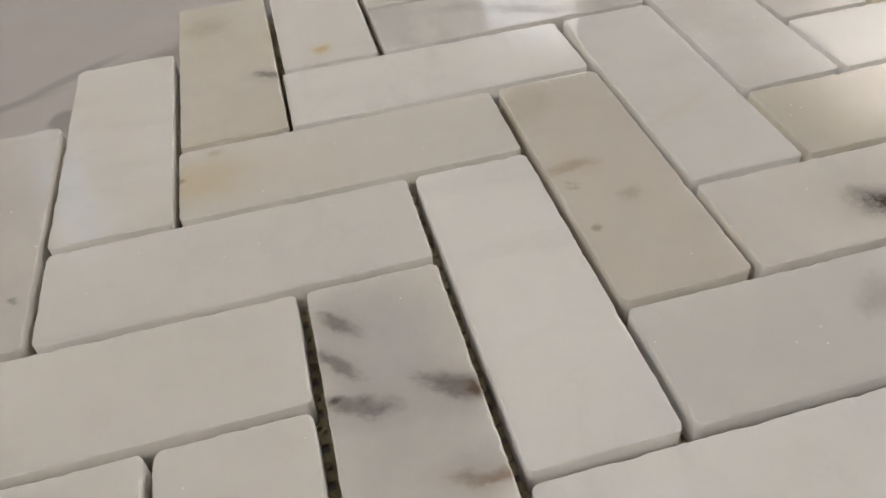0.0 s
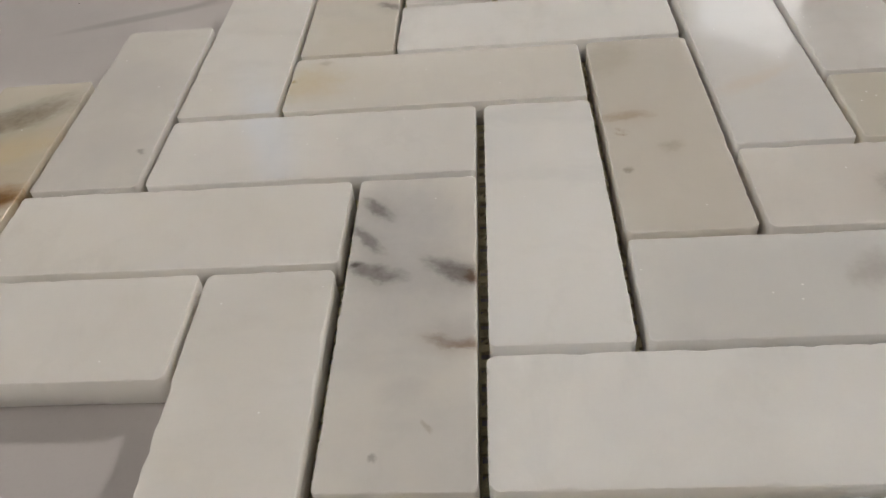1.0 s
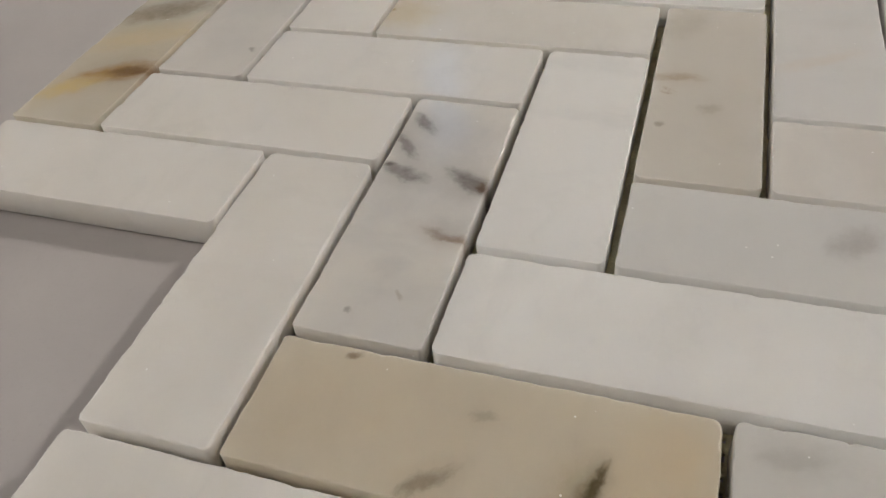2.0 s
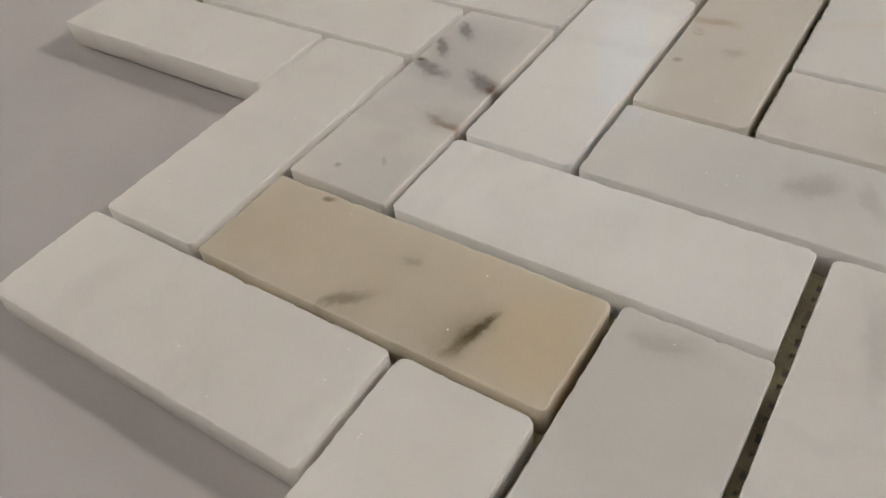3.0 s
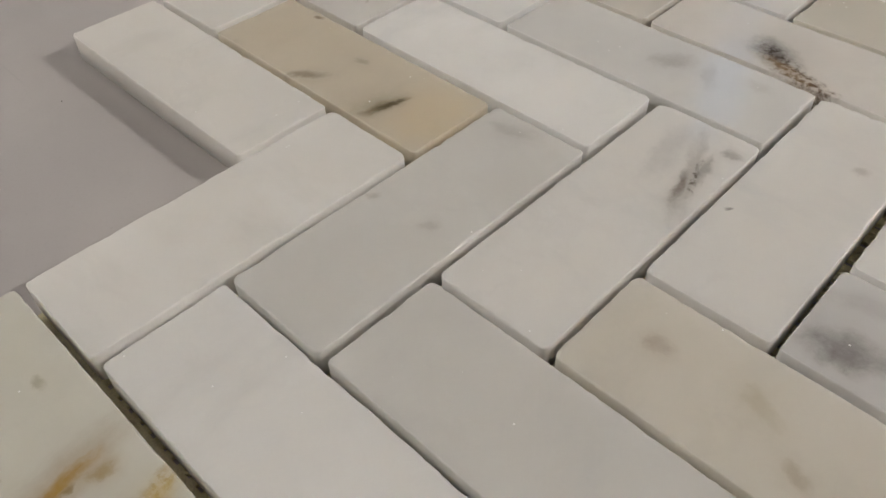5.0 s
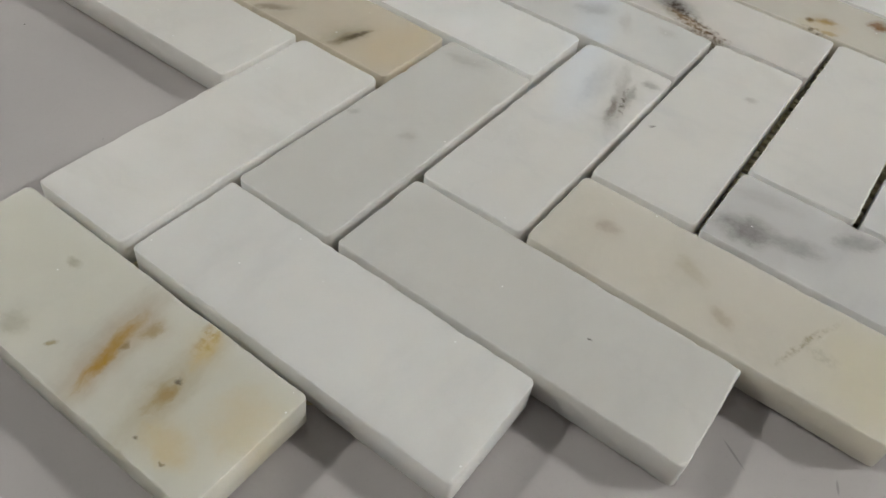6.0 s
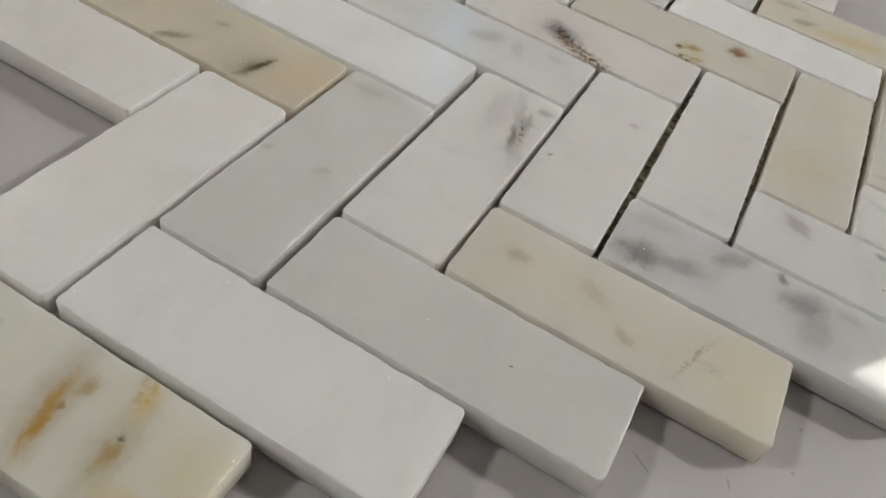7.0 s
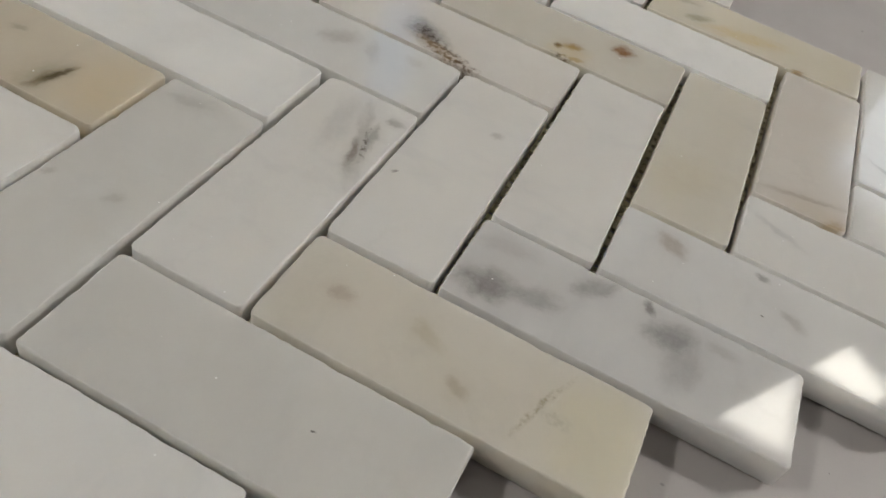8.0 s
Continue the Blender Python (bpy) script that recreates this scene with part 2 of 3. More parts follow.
# unseen room shell; floor and ceiling are kept dark to hold ambient light down
structure("floor", box(-WEST - 0.2, -OUT, LOW - 0.1, OUT, OUT, LOW), FLOOR, "added unseen floor, dark grey to limit bounce light")
structure("ceiling", box(-WEST - 0.2, -OUT, HIGH, OUT, OUT, HIGH + 0.15), CEILING, "added unseen ceiling, dark grey to limit bounce light")
structure("wall_south", box(-WEST - 0.2, -OUT, LOW, OUT, -IN, HIGH), LOW_BOUNCE_WALL, "added unseen room wall, dark grey to cut bounce light")
structure("wall_east", box(IN, -IN, LOW, OUT, IN, HIGH), LOW_BOUNCE_WALL, "added unseen room wall, dark grey to cut bounce light")

# the mask slit's low left corner throws the edge of the sun patch onto two tiles
corner = Vector((0.2022, 0.0186, TILE_TOP))
inward = ROOM.inverted().to_3x3() @ sun_way
start = ROOM.inverted() @ corner
edge = start + inward * ((IN - 0.02 - start.y) / inward.y)
WX, WZ = edge.x, edge.z
OX0, OX1, OZ0, OZ1 = WX - 0.15, WX + 0.45, WZ - 0.12, WZ + 0.3
NY0, NY1, NZ0, NZ1 = 1.36, 1.68, 1.5, 2.3      # narrow window in the west wall
TALL0, TALL1 = 1.75, 2.5      # sill and head of the high windows
TX0, TX1 = -2.05, -1.35
bm = bmesh.new()
for a, b, c, d in ((-WEST - 0.2, LOW, TX0, HIGH), (TX0, LOW, TX1, TALL0), (TX0, TALL1, TX1, HIGH), (TX1, LOW, OX0, HIGH),
                   (OX0, LOW, OX1, OZ0), (OX0, OZ1, OX1, HIGH), (OX1, LOW, OUT, HIGH)):
    add_box(bm, a, IN, b, c, OUT, d)
structure("wall_north", bm, WALL, "white painted room wall with two windows")
bm = bmesh.new()
for a, b, c, d in ((-IN, LOW, NY0, HIGH), (NY1, LOW, IN, HIGH), (NY0, LOW, NY1, NZ0), (NY0, NZ1, NY1, HIGH)):
    add_box(bm, -WEST - 0.2, a, b, -WEST, c, d)
structure("wall_west", bm, WALL, "white painted room wall with a narrow window")


def window(name, a, c, b, d, m, wall=IN, bar=None):
    bm = bmesh.new()
    t = 0.05
    for x0, z0, x1, z1 in ((a - t, b - t, a, d + t), (c, b - t, c + t, d + t), (a, b - t, c, b), (a, d, c, d + t)):
        add_box(bm, x0, wall - 0.02, z0, x1, wall - 0.001, z1)
    if bar:
        add_box(bm, a, wall + 0.02, bar, c, wall + 0.06, bar + 0.05)
    ob = part(name, bm, METAL)
    ob.matrix_world = ROOM @ m
    return tagged(ob, "window opening with a white metal frame", kind="structure")


window_1 = window("window_1", OX0, OX1, OZ0, OZ1, Matrix())
window("window_2", TX0, TX1, TALL0, TALL1, Matrix())
window("window_3", NY0, NY1, NZ0, NZ1, pose(0, 0, 0, 0, 0, 90), WEST, NZ0 + 0.09)
# an added, unseen mask leaves a slit, through which a spot of sun falls on two tile ends
SLIT, SLOT = 0.0455 * math.tan(radians(SUN_EL)), 0.0118
bm = bmesh.new()
for a, b, c, d in ((OX0, OZ0, WX, OZ1), (WX, OZ0, OX1, WZ), (WX, WZ + SLIT, OX1, OZ1), (WX + SLOT, WZ, OX1, WZ + SLIT)):
    add_box(bm, a, IN - 0.0205, b, c, IN - 0.0195, d)
# slanted mask plates cross the slit, trim the sun spot and keep it off the table
for outline in (((0.0075, 0.013), (0.0148, -0.001), (0.0163, -0.001), (0.0342, 0.0120), (0.0347, 0.013)),
                ((0.0345, 0.013), (0.0342, 0.0120), (0.0430, -0.001), (0.0470, -0.001), (0.0470, 0.013))):
    plate = [(WX + off, WZ + d * math.tan(radians(SUN_EL))) for d, off in outline]
    for y in (IN - 0.0205, IN - 0.0195):
        bm.faces.new([bm.verts.new((x, y, z)) for x, z in plate])
part("sun_mask", bm, WALL, window_1, "added unseen mask with a small slit that shapes the sun patch")


def ceiling_light(az, dist, width, length, turn, label, shine):
    root = new("ceiling_light")
    root.matrix_world = pose(math.cos(radians(az)) * dist, math.sin(radians(az)) * dist, HIGH, 0, 0, turn)
    bm = bmesh.new()
    w, l, t = width / 2, length / 2, 0.02
    for x0, y0, x1, y1 in ((-w - t, -l - t, -w, l + t), (w, -l - t, w + t, l + t), (-w, -l - t, w, -l), (-w, l, w, l + t)):
        add_box(bm, x0, y0, -0.03, x1, y1, 0)
    part("frame", bm, METAL, root)
    part("diffuser", box(-w, -l, -0.022, w, l, -0.004), shine, root)
    return tagged(root, label, "ceiling light", "ceiling lights of the room")


FILL_LABEL = "flat ceiling panel, unseen, added for faint fill light"
ceiling_light(36, 3.85, 0.5, 0.5, 36, "bright square ceiling light with a glowing diffuser", KEY)
ceiling_light(211, 3.0, 0.45, 0.45, 211, "bright square ceiling light with a glowing diffuser", SIDE)
# four unseen panels added overhead as weak fill
for x, y in ((-0.5, -0.7), (0.9, -0.8), (-0.4, -2.2), (2.2, -0.6)):
    ceiling_light(math.degrees(math.atan2(y, x)), math.hypot(x, y), 0.6, 1.2, 0, FILL_LABEL, FILL)

# ---- table ----
table = tagged(new("table"), "pale mauve-grey laminate table under the marble mosaic", "table")
part("tabletop", box(-0.8, -0.6, -0.03, 0.9, 0.7, 0, 0.002), TABLE, table)
for x in (-0.74, 0.84):
    for y in (-0.54, 0.64):
        part("leg", box(x - 0.025, y - 0.025, LOW, x + 0.025, y + 0.025, -0.03, 0.003), STEEL, table)


# ---- mosaic ----
sheet = tagged(new("mosaic_sheet"), "herringbone sheet of pale polished marble tiles on fibre net", "tile")


def tile_mesh(width, length, seed):
    """A sawn marble tile with rounded corners, an eased uneven upper edge and small chips. Long side along y."""
    rnd = random.Random(seed)
    w, l = width / 2, length / 2
    ring = []
    for cx, cy, a0 in ((1, -1, -90), (1, 1, 0), (-1, 1, 90), (-1, -1, 180)):
        r = rnd.uniform(0.0007, 0.0017)
        for k in range(5):
            a = radians(a0 + 22.5 * k)
            ring.append((cx * (w - r) + r * math.cos(a), cy * (l - r) + r * math.sin(a), math.cos(a), math.sin(a)))
        # straight run to the next corner
        nx, ny = {(1, -1): (1, 1), (1, 1): (-1, 1), (-1, 1): (-1, -1), (-1, -1): (1, -1)}[(cx, cy)]
        steps = 76 if nx == cx else 26
        px, py = ring[-1][0], ring[-1][1]
        ex, ey = (px, ny * (l - 0.0013)) if nx == cx else (nx * (w - 0.0013), py)
        ux, uy = ring[-1][2], ring[-1][3]
        for k in range(1, steps):
            f = k / steps
            ring.append((px + (ex - px) * f, py + (ey - py) * f, ux, uy))
    chips = [(rnd.randrange(len(ring)), rnd.uniform(0.00012, 0.00055), rnd.choice((0, 0, 1, 1, 2, 3))) for _ in range(rnd.randrange(22, 40))]
    n = len(ring)
    wob, ease, drop = [], [], []
    base_ease = rnd.uniform(0.00018, 0.00034)
    for k, (x, y, ux, uy) in enumerate(ring):
        q = Vector((x * 160, y * 160, seed * 3.1))
        fine = noise.noise(q * 4.0)
        wob.append(0.00006 * noise.noise(q) + 0.00006 * fine + 0.00008 * noise.noise(q * 11.0))
        e = base_ease + 0.00008 * noise.noise(q * 0.7 + Vector((5, 0, 0))) + 0.00012 * fine + 0.00016 * noise.noise(q * 9.0)
        chip = 0.0
        for c, size, wide in chips:
            d = min((k - c) % n, (c - k) % n)
            if d <= wide:
                chip = max(chip, size * (1 - d / (wide + 1)))
        ease.append(max(e, 0.00008) + chip)
        drop.append(max(e, 0.00008) * 0.8 + chip * 0.9)
    h = TILE_TOP - TILE_BASE
    bm = bmesh.new()
    levels = []
    for inset, z in ((lambda k: 0.0003, lambda k: 0.0), (lambda k: 0.0, lambda k: 0.0004), (lambda k: 0.0, lambda k: h * 0.5),
                     (lambda k: 0.0, lambda k: h - drop[k]), (lambda k: ease[k] * 0.1, lambda k: h - drop[k] * 0.6), (lambda k: ease[k] * 0.36, lambda k: h - drop[k] * 0.26),
                     (lambda k: ease[k] * 0.68, lambda k: h - drop[k] * 0.06), (lambda k: ease[k], lambda k: h), (lambda k: ease[k] + 0.0004, lambda k: h)):
        levels.append([bm.verts.new((x * (1 - (inset(k) + wob[k]) / w), y * (1 - (inset(k) + wob[k]) / l), z(k))) for k, (x, y, ux, uy) in enumerate(ring)])
    for lo, hi in zip(levels, levels[1:]):
        for k in range(n):
            bm.faces.new((lo[k], lo[(k + 1) % n], hi[(k + 1) % n], hi[k]))
    bm.faces.new(levels[-1])
    bm.faces.new(levels[0][::-1])
    return bm


count = 0
GAP = 0.0017
PITCH = 3 * MODULE - 0.0044     # tile length with its joint


def lattice(kind, a, b):
    """Low corner of the herringbone place that 'h' or 'v', a, b names."""
    c = a if kind == "h" else a + 1
    row, step = (c - b) // 6, (c + b) // 2
    return step * MODULE + row * PITCH - (0 if kind == "h" else MODULE), step * MODULE - row * PITCH


boxes = []


def tile(kind, a, b, base, second, label, marks=(), dx=0.0, dy=0.0, turn=0.0, cloud=0.5, gap=0.0, short=0.0):
    """One tile of the herringbone: 'h' lies along x, 'v' along y. dx, dy, gap and short are millimetres."""
    global count
    count += 1
    x0, y0 = lattice(kind, a, b)
    sx, sy = (PITCH, MODULE) if kind == "h" else (MODULE, PITCH)
    boxes.append((x0, y0, x0 + sx, y0 + sy))
    rnd = random.Random(count * 7 + 1)
    g = GAP + gap / 1000
    width = MODULE - g + rnd.uniform(-0.00012, 0.00012)
    length = PITCH - g - short / 1000 + rnd.uniform(-0.0002, 0.0002)
    # marks are given from the low corner; the mesh has its long side along y
    own = []
    squeeze = PITCH / (3 * MODULE)
    for x, y, ml, mw, mt, tone, strength, speckled in marks:
        if kind == "h":
            x, y, mt = y - 0.5, (1.5 - x) * squeeze, mt - 90
        else:
            x, y = x - 0.5, (y - 1.5) * squeeze
        own.append((x, y, ml, mw, mt, tone, strength, speckled))
    mat = marble("marble", base, second, own, count * 1.7, cloud)
    ob = part("tile", tile_mesh(width, length, count), mat, sheet, label, True)
    ob.matrix_basis = pose(x0 + sx / 2 + dx / 1000, y0 + sy / 2 + dy / 1000, TILE_BASE,
                           0, 0, (90 if kind == "h" else 0) + turn + rnd.uniform(-0.12, 0.12))
    return ob


WHITE, WARM, COOL = (0.775, 0.752, 0.722), (0.73, 0.7, 0.65), (0.745, 0.735, 0.725)
CREAM, BEIGE, TAN = (0.7, 0.675, 0.625), (0.645, 0.605, 0.53), (0.6, 0.51, 0.38)
BRIGHT = (0.87, 0.86, 0.84)
ASH, PINK, GREENISH = (0.6, 0.58, 0.56), (0.71, 0.675, 0.638), (0.66, 0.645, 0.575)

# upper row of upright tiles
tile("v", -5, 2, (0.58, 0.54, 0.46), (0.5, 0.44, 0.34), "cream marble tile with rust and grey veins", (
    (0.4, 2.3, 0.9, 0.34, 30, (0.2, 0.17, 0.12), 0.85, 0), (0.62, 0.95, 0.6, 0.24, 27, (0.33, 0.19, 0.05), 1.1, 0), (0.75, 1.0, 0.38, 0.13, 25, (0.16, 0.08, 0.02), 1.1, 0),
    (0.3, 0.6, 0.5, 0.2, 40, YELLOW, 0.8, 0), (0.5, 1.7, 0.9, 0.3, 30, YELLOW, 0.35, 0)))
tile("v", -4, 3, ASH, WARM, "grey-beige marble tile", ((0.86, 0.57, 0.07, 0.05, 0, GREY, 0.6, 0),), cloud=0.4)
tile("v", -3, 4, WHITE, WARM, "white marble tile")
tile("v", -2, 5, BEIGE, CREAM, "olive-beige marble tile with a dark streak", ((0.9, 1.05, 0.3, 0.09, -20, GREY, 0.85, 0), (0.3, 2.4, 0.4, 0.3, 30, OLIVE, 0.25, 0)))
tile("v", -1, 6, WHITE, COOL, "white marble tile with an ochre spot", ((0.45, 0.33, 0.14, 0.11, 20, YELLOW, 0.9, 0),))
tile("v", 0, 7, WHITE, ASH, "white marble tile")
tile("v", 1, 8, WARM, WHITE, "white marble tile")
tile("v", 2, 9, WHITE, WARM, "white marble tile")
# upper row of lying tiles
tile("h", -5, 1, WHITE, WARM, "white marble tile")
tile("h", -4, 2, WHITE, WARM, "white marble tile with a chipped corner")
tile("h", -3, 3, WHITE, COOL, "white marble tile")
tile("h", -2, 4, WARM, WHITE, "cream-white marble tile with a yellow end", ((0.12, 0.5, 0.45, 0.7, 90, YELLOW, 0.4, 0), (0.04, 0.55, 0.07, 0.05, 0, RUST, 0.8, 0), (0.35, 0.85, 0.12, 0.06, 0, OLIVE, 0.3, 0)), dx=-0.4)
tile("h", -1, 5, BRIGHT, WHITE, "bright white marble tile", cloud=0.3, dx=-0.6)
tile("h", 0, 6, WHITE, PALE, "white marble tile with grey-brown veins", ((1.7, 0.35, 0.6, 0.14, -22, GREY, 0.6, 0), (1.2, 0.6, 0.7, 0.16, -15, PALE, 0.6, 0), (2.2, 0.6, 0.5, 0.1, -10, GREY, 0.4, 0)))
tile("h", 1, 7, WHITE, WARM, "white marble tile")
tile("h", 2, 8, WARM, WHITE, "white marble tile")
# middle row of upright tiles
tile("v", -2, -1, WHITE, WARM, "cream-white marble tile at the stepped sheet edge", cloud=0.4, turn=0.2)
tile("v", -1, 0, (0.72, 0.69, 0.645), (0.63, 0.62, 0.615), "white marble tile with smoky grey and brown veins", (
    (0.5, 2.1, 1.2, 0.65, 90, (0.48, 0.48, 0.5), 0.5, 0), (0.2, 2.57, 0.24, 0.1, -48, GREY, 0.9, 0), (0.15, 2.22, 0.28, 0.075, -46, GREY, 0.8, 0),
    (0.22, 1.86, 0.34, 0.11, -20, GREY, 0.85, 0), (0.1, 1.93, 0.09, 0.05, 20, DARK, 0.8, 0), (0.8, 1.84, 0.32, 0.14, -24, GREY, 0.95, 0),
    (0.93, 1.78, 0.12, 0.07, -35, BROWN, 0.9, 0), (0.84, 1.15, 0.34, 0.075, -10, (0.22, 0.135, 0.075), 0.9, 0), (0.85, 1.27, 0.3, 0.16, 0, PALE, 0.6, 0),
    (0.66, 0.48, 0.08, 0.03, -60, (0.35, 0.3, 0.24), 0.5, 0), (0.37, 0.26, 0.035, 0.03, 0, GREY, 0.6, 0), (0.5, 0.75, 0.25, 0.14, 0, PALE, 0.3, 0)), cloud=0.6, dx=0.1, gap=0.2)
tile("v", 0, 1, BRIGHT, (0.79, 0.785, 0.775), "bright white marble tile", cloud=0.3, gap=0.2)
tile("v", 1, 2, (0.65, 0.612, 0.555), (0.69, 0.66, 0.61), "beige marble tile with faint brown spots", (
    (0.24, 1.6, 0.3, 0.1, 5, (0.38, 0.27, 0.16), 0.6, 0), (0.17, 1.36, 0.13, 0.08, -30, (0.36, 0.25, 0.15), 0.6, 1), (0.54, 1.13, 0.16, 0.1, 0, (0.4, 0.35, 0.28), 0.5, 0),
    (0.18, 0.8, 0.06, 0.05, 0, (0.3, 0.25, 0.2), 0.7, 0), (0.2, 2.6, 0.5, 0.3, 60, OLIVE, 0.18, 0)))
tile("v", 2, 3, COOL, WHITE, "cool white marble tile", ((0.4, 1.0, 0.6, 0.12, 30, (0.72, 0.62, 0.52), 0.35, 0),), cloud=0.4)
tile("v", 3, 4, COOL, ASH, "cool white marble tile")
tile("v", 4, 5, ASH, COOL, "pale grey marble tile")
tile("v", 5, 6, WHITE, WARM, "white marble tile")
# middle row of lying tiles
tile("h", -2, -2, WHITE, WARM, "white marble tile at the stepped sheet edge", cloud=0.35, dx=-0.35, short=-0.7)
tile("h", -1, -1, (0.62, 0.556, 0.45), (0.56, 0.503, 0.415), "honey-beige marble tile with dark olive marks", (
    (0.57, 0.89, 0.08, 0.04, 30, BROWN, 0.8, 0), (1.34, 0.16, 0.26, 0.08, 44, (0.2, 0.16, 0.11), 0.75, 0), (1.57, 0.66, 0.12, 0.05, 15, (0.3, 0.26, 0.2), 0.5, 0),
    (2.26, 0.3, 0.3, 0.075, 72, (0.1, 0.075, 0.04), 0.9, 0), (2.29, 0.38, 0.2, 0.05, 72, (0.03, 0.02, 0.01), 1.3, 0), (2.31, 0.42, 0.12, 0.06, 72, (0.03, 0.018, 0.01), 1.2, 1), (2.2, 0.3, 0.35, 0.2, 72, OLIVE, 0.3, 0), (2.7, 0.5, 0.5, 0.6, 0, (0.68, 0.55, 0.36), 0.5, 0), (0.5, 0.5, 0.8, 0.5, 20, TAN, 0.3, 0)), dx=0.3, dy=-0.2)
tile("h", 0, 0, BRIGHT, COOL, "white marble tile", cloud=0.4, dx=-0.4, short=0.4)
tile("h", 1, 1, (0.68, 0.675, 0.665), WHITE, "pale grey marble tile with a soft grey cloud", (
    (1.68, 0.6, 0.28, 0.2, 40, (0.38, 0.36, 0.35), 0.6, 0), (2.08, 0.6, 0.3, 0.1, -63, (0.5, 0.48, 0.47), 0.5, 0), (2.5, 0.75, 0.2, 0.12, 0, (0.48, 0.45, 0.43), 0.4, 0)))
tile("h", 2, 2, PINK, WHITE, "pinkish white marble tile with a dark speckled stain", (
    (1.28, 0.34, 0.45, 0.28, -30, GREY, 0.8, 0), (1.38, 0.24, 0.45, 0.2, -30, (0.05, 0.035, 0.025), 1.35, 1), (1.65, 0.12, 0.38, 0.13, -12, (0.06, 0.035, 0.02), 1.4, 1), (1.3, 0.3, 0.2, 0.12, -30, DARK, 0.8, 0), (1.5, 0.14, 0.55, 0.13, -12, (0.4, 0.28, 0.16), 0.5, 0), (1.92, 0.06, 0.2, 0.07, 0, BROWN, 0.9, 1)))
tile("h", 3, 3, (0.62, 0.585, 0.515), (0.66, 0.63, 0.57), "beige marble tile with rust-brown spots", (
    (1.52, 0.25, 0.1, 0.08, 45, BROWN, 1.2, 0), (1.68, 0.34, 0.15, 0.11, 45, (0.3, 0.19, 0.06), 1.0, 0), (1.62, 0.06, 0.16, 0.08, 0, DARK, 1.4, 1), (1.78, 0.1, 0.12, 0.06, 20, RUST, 0.8, 0),
    (2.2, 0.72, 0.2, 0.15, 30, (0.22, 0.1, 0.025), 1.2, 0), (1.65, 0.2, 0.35, 0.25, 30, YELLOW, 0.35, 0)))
tile("h", 4, 4, BRIGHT, COOL, "bright white marble tile", cloud=0.3)
tile("h", 5, 5, (0.66, 0.61, 0.5), CREAM, "yellowish marble tile with olive flecks", (
    (2.17, 0.06, 0.12, 0.08, 20, (0.33, 0.21, 0.08), 0.9, 0), (1.38, 0.35, 0.8, 0.25, 16, YELLOW, 0.6, 0), (0.7, 0.35, 0.25, 0.12, 30, OLIVE, 0.6, 0), (0.4, 0.7, 0.3, 0.15, 10, OLIVE, 0.4, 0)))
# lower row of upright tiles
tile("v", 1, -4, (0.81, 0.79, 0.765), WARM, "white marble tile at the stepped sheet edge", cloud=0.4)
tile("v", 2, -3, (0.65, 0.635, 0.61), (0.69, 0.68, 0.66), "grey marble tile with faint smudges", (
    (0.11, 1.36, 0.1, 0.06, 42, (0.36, 0.34, 0.31), 0.6, 0), (0.64, 1.42, 0.12, 0.07, 42, (0.42, 0.4, 0.37), 0.5, 0), (0.35, 2.77, 0.3, 0.1, 20, (0.42, 0.41, 0.39), 0.55, 0)), dx=0.2)
tile("v", 3, -2, WHITE, COOL, "white marble tile with a long smoky streak", (
    (0.71, 2.25, 0.8, 0.12, -70, GREY, 0.42, 0), (0.78, 2.4, 0.3, 0.06, -75, DARK, 0.5, 0), (0.73, 2.08, 0.22, 0.06, -72, (0.13, 0.09, 0.06), 0.7, 0), (0.76, 2.28, 0.34, 0.05, -73, (0.07, 0.05, 0.035), 1.0, 1), (0.43, 2.37, 0.6, 0.18, -80, PALE, 0.55, 0), (0.85, 2.7, 0.12, 0.06, 0, GREY, 0.5, 0)), cloud=0.4, dx=0.4)
tile("v", 4, -1, WHITE, COOL, "white marble tile with two tiny specks", ((0.13, 1.05, 0.05, 0.02, 40, DARK, 0.8, 0), (0.68, 2.16, 0.1, 0.07, 40, (0.45, 0.42, 0.4), 0.6, 0)), cloud=0.3, turn=0.5, gap=0.1)
tile("v", 5, 0, WHITE, COOL, "white marble tile", cloud=0.3, turn=0.7, gap=0.2)
tile("v", 6, 1, (0.68, 0.64, 0.56), (0.7, 0.67, 0.61), "cream-beige marble tile with a yellow haze", ((0.36, 0.8, 0.7, 0.5, 40, (0.62, 0.55, 0.4), 0.4, 0),), turn=0.5, gap=0.2)
tile("v", 7, 2, (0.68, 0.63, 0.575), PINK, "pinkish beige marble tile with a brown vein", ((0.85, 0.08, 0.22, 0.1, 20, (0.4, 0.29, 0.15), 0.8, 0), (0.5, 0.33, 0.6, 0.06, 14, (0.38, 0.32, 0.26), 0.6, 0), (0.6, 0.15, 0.5, 0.2, 10, TAN, 0.3, 0)), dx=0.7)
tile("v", 8, 3, COOL, WHITE, "cool white marble tile", ((0.5, 0.4, 0.5, 0.06, -30, GREY, 0.4, 0),))
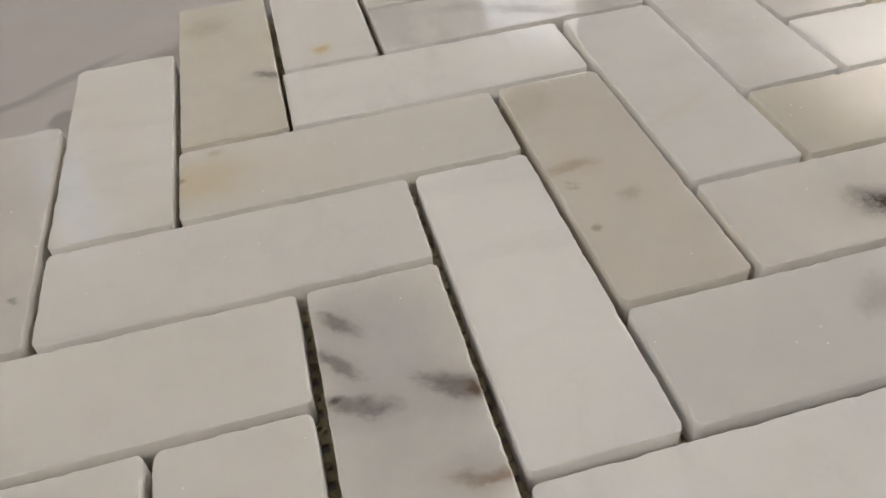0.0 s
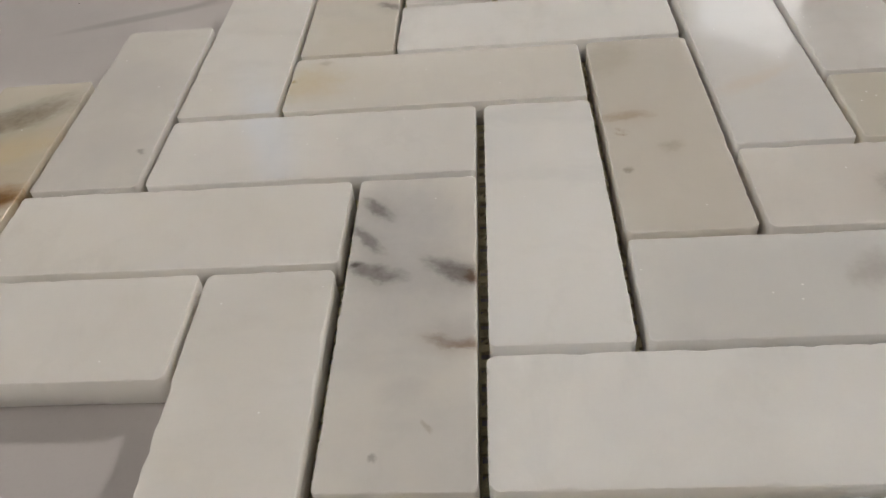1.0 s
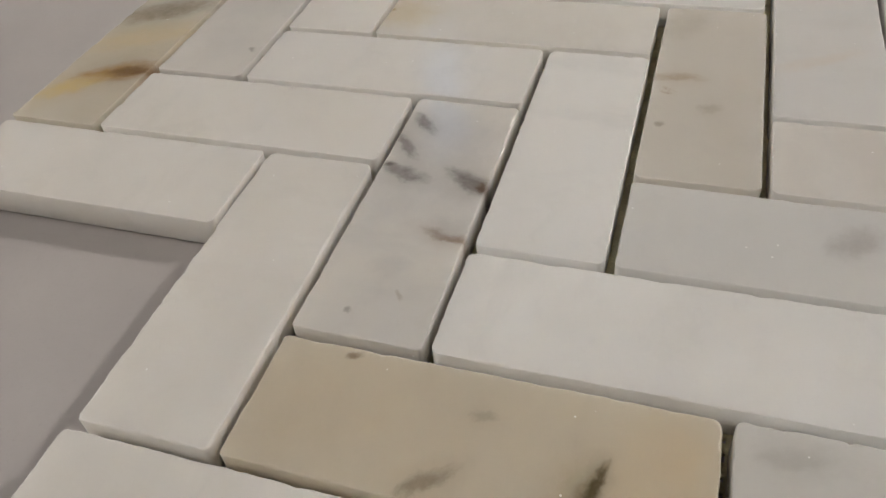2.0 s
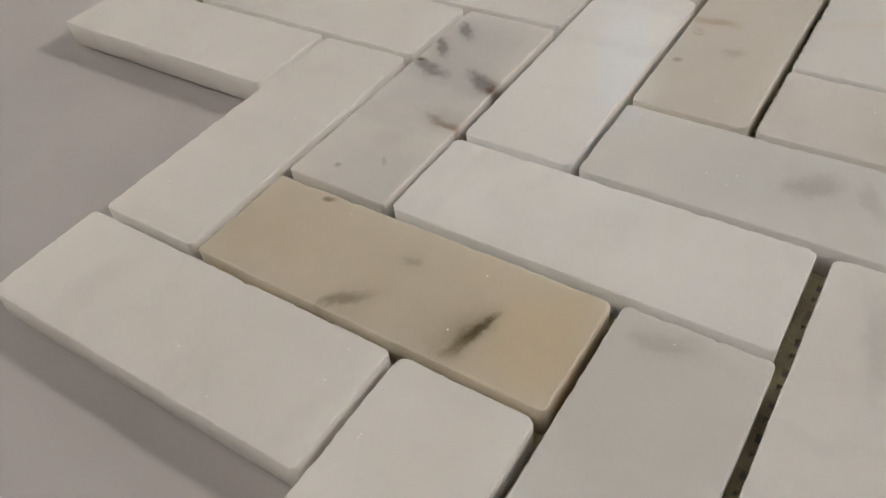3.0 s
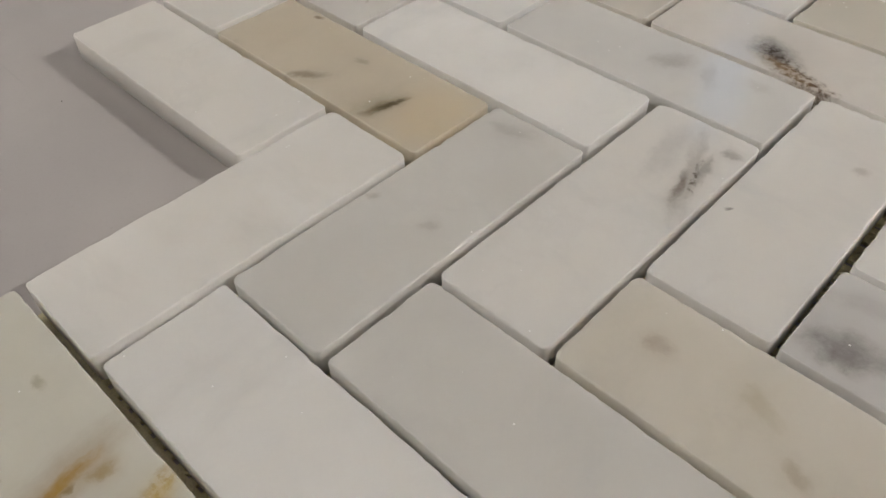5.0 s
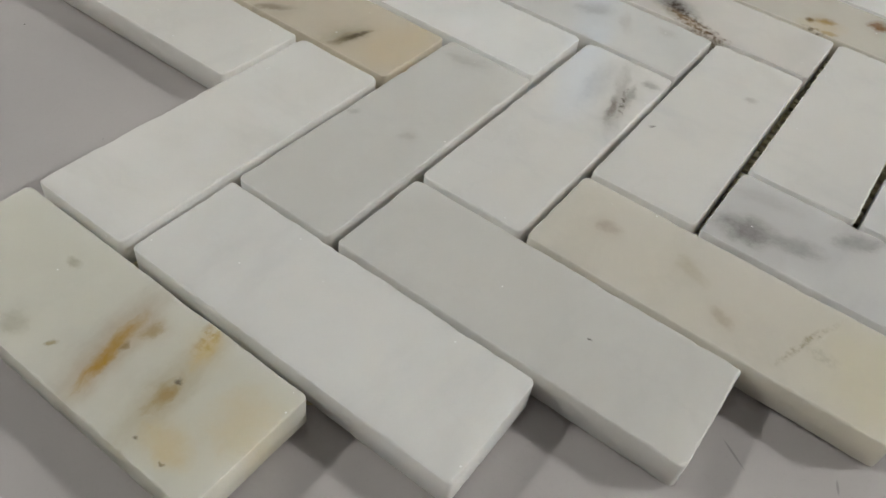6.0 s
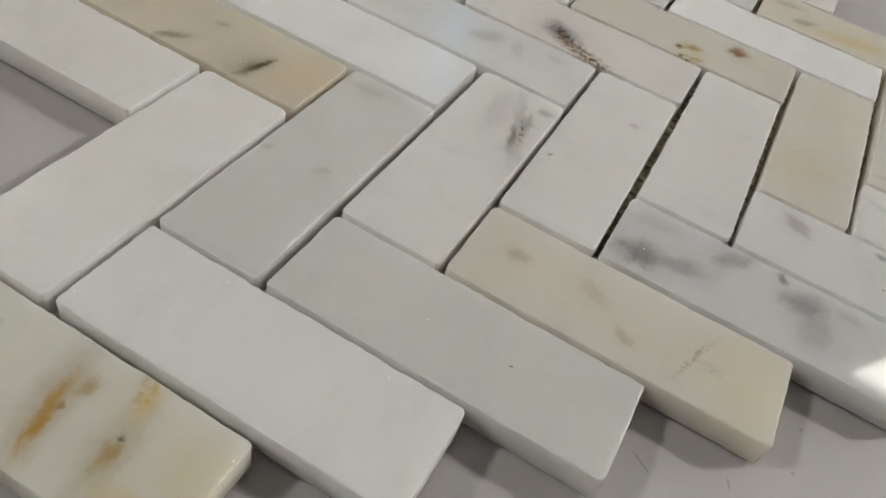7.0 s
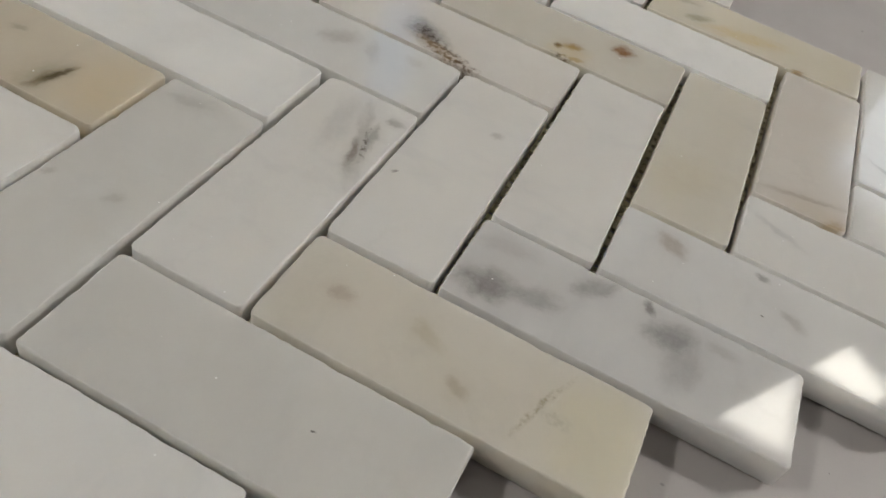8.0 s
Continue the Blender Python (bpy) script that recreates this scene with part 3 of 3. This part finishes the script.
# lower row of lying tiles, its ends free
tile("h", 1, -5, GREENISH, (0.71, 0.69, 0.62), "greenish cream marble tile with rust-coloured veins", (
    (1.72, 0.45, 0.85, 0.24, 102, (0.43, 0.38, 0.32), 0.6, 0), (1.76, 0.42, 0.46, 0.08, 104, (0.43, 0.27, 0.06), 1.15, 0), (1.82, 0.7, 0.14, 0.08, 100, RUST, 0.7, 0), (1.8, 0.52, 0.06, 0.03, 100, (0.25, 0.17, 0.06), 0.8, 0),
    (2.27, 0.5, 0.85, 0.2, 98, (0.46, 0.42, 0.31), 0.6, 0), (2.27, 0.42, 0.22, 0.09, 100, RUST, 0.85, 0), (2.16, 0.86, 0.2, 0.12, 110, RUST, 0.9, 1), (2.2, 0.82, 0.24, 0.13, 110, YELLOW, 0.6, 0), (2.25, 0.56, 0.03, 0.025, 0, DARK, 0.8, 0),
    (1.45, 0.25, 0.05, 0.035, 20, (0.3, 0.22, 0.06), 0.9, 0), (2.4, 0.13, 0.028, 0.024, 0, DARK, 0.9, 0), (2.61, 0.13, 0.022, 0.02, 0, DARK, 0.9, 0), (2.55, 0.22, 0.26, 0.18, 0, YELLOW, 0.5, 0),
    (1.11, 0.18, 0.15, 0.1, 0, (0.36, 0.34, 0.26), 0.6, 0), (0.94, 0.72, 0.09, 0.06, 0, OLIVE, 0.5, 0), (2.8, 0.6, 0.35, 0.35, 0, YELLOW, 0.35, 0)))
tile("h", 2, -4, (0.8, 0.785, 0.765), COOL, "white marble tile with a free end", cloud=0.25, dx=0.2, dy=0.5, gap=0.2)
tile("h", 3, -3, (0.645, 0.63, 0.605), (0.7, 0.685, 0.66), "pale grey-white marble tile with a free end", ((2.0, 0.5, 0.02, 0.018, 0, DARK, 0.9, 0),), cloud=0.4, dx=0.4, dy=0.2)
tile("h", 4, -2, (0.68, 0.64, 0.575), (0.67, 0.63, 0.55), "pinkish beige marble tile with a chipped cream end", (
    (0.5, 0.56, 0.13, 0.1, 42, (0.4, 0.33, 0.27), 0.7, 0), (1.23, 0.59, 0.22, 0.1, -30, (0.48, 0.42, 0.3), 0.5, 0), (1.61, 0.31, 0.14, 0.08, -30, (0.42, 0.36, 0.27), 0.6, 0),
    (2.7, 0.5, 0.55, 0.7, 0, (0.7, 0.65, 0.5), 0.7, 0), (2.2, 0.5, 0.5, 0.045, 70, (0.42, 0.37, 0.27), 1.0, 1), (2.24, 0.5, 0.45, 0.03, 66, (0.78, 0.76, 0.7), 0.4, 1), (2.3, 0.45, 0.2, 0.08, 0, (0.45, 0.42, 0.33), 0.5, 1)))
tile("h", 5, -1, (0.66, 0.65, 0.645), (0.6, 0.595, 0.6), "white marble tile clouded with blue-grey veins", (
    (0.35, 0.3, 0.35, 0.24, 20, GREY, 0.8, 0), (0.75, 0.4, 0.3, 0.16, 20, (0.25, 0.24, 0.24), 0.6, 0), (1.15, 0.8, 0.32, 0.14, 45, (0.27, 0.26, 0.26), 0.7, 0), (1.63, 0.88, 0.13, 0.06, -55, GREY, 0.8, 0),
    (1.85, 0.68, 0.32, 0.2, 30, (0.23, 0.22, 0.22), 0.8, 0), (2.0, 0.45, 0.4, 0.22, 80, (0.36, 0.35, 0.35), 0.6, 0), (2.3, 0.8, 0.2, 0.1, 0, (0.4, 0.38, 0.37), 0.5, 0), (0.3, 0.75, 0.4, 0.16, 10, (0.45, 0.43, 0.43), 0.5, 0)), cloud=0.6)
tile("h", 6, 0, COOL, (0.66, 0.65, 0.65), "pale grey-white marble tile with small grey spots", (
    (0.53, 0.72, 0.24, 0.14, -20, (0.36, 0.3, 0.26), 0.7, 0), (1.41, 0.85, 0.1, 0.07, -36, GREY, 0.7, 0), (1.47, 0.39, 0.025, 0.02, 0, DARK, 1.0, 0), (1.72, 0.5, 0.18, 0.09, -34, (0.4, 0.38, 0.37), 0.6, 0)))
tile("h", 7, 1, WHITE, COOL, "white marble tile with a free end", ((0.4, 0.6, 0.4, 0.06, -25, (0.45, 0.44, 0.44), 0.4, 0),))
tile("h", 8, 2, WHITE, COOL, "white marble tile with a free end")


def net():
    """The fibre net under the tiles: two sets of strands and thin diagonals, only where tiles lie."""
    bm = bmesh.new()
    step, half, z1 = 0.0033, 0.00085, 0.00086
    def inside(x, y):
        return all(any(a <= x + u <= c and b <= y + v <= d for a, b, c, d in boxes) for u in (-0.0022, 0.0022) for v in (-0.0022, 0.0022))

    lo, hi = -0.14, 0.32
    n = int((hi - lo) / step)
    for along in (0, 1):
        for i in range(n):
            c = lo + i * step
            run = None
            for j in range(n * 2 + 1):
                s = lo + j * step / 2
                ok = inside(s, c) if along == 0 else inside(c, s)
                if ok and run is None:
                    run = s
                if not ok and run is not None:
                    if along == 0:
                        add_box(bm, run, c - half, 0, s - step / 2, c + half, z1)
                    else:
                        add_box(bm, c - half, run, 0.00005, c + half, s - step / 2, z1 - 0.00004)
                    run = None
    for i in range(n):
        for j in range(n):
            x, y = lo + i * step, lo + j * step
            if inside(x, y) and inside(x + step, y + step) and (i + j) % 2 == 0:
                m = pose(x + step / 2, y + step / 2, 0, 0, 0, 45)
                add_box(bm, -step * 0.7, -0.0003, 0.0001, step * 0.7, 0.0003, z1 - 0.0001, m)
    return bm


tagged(part("backing_net", net(), NET, sheet, "olive glass fibre net"), kind="stuff")
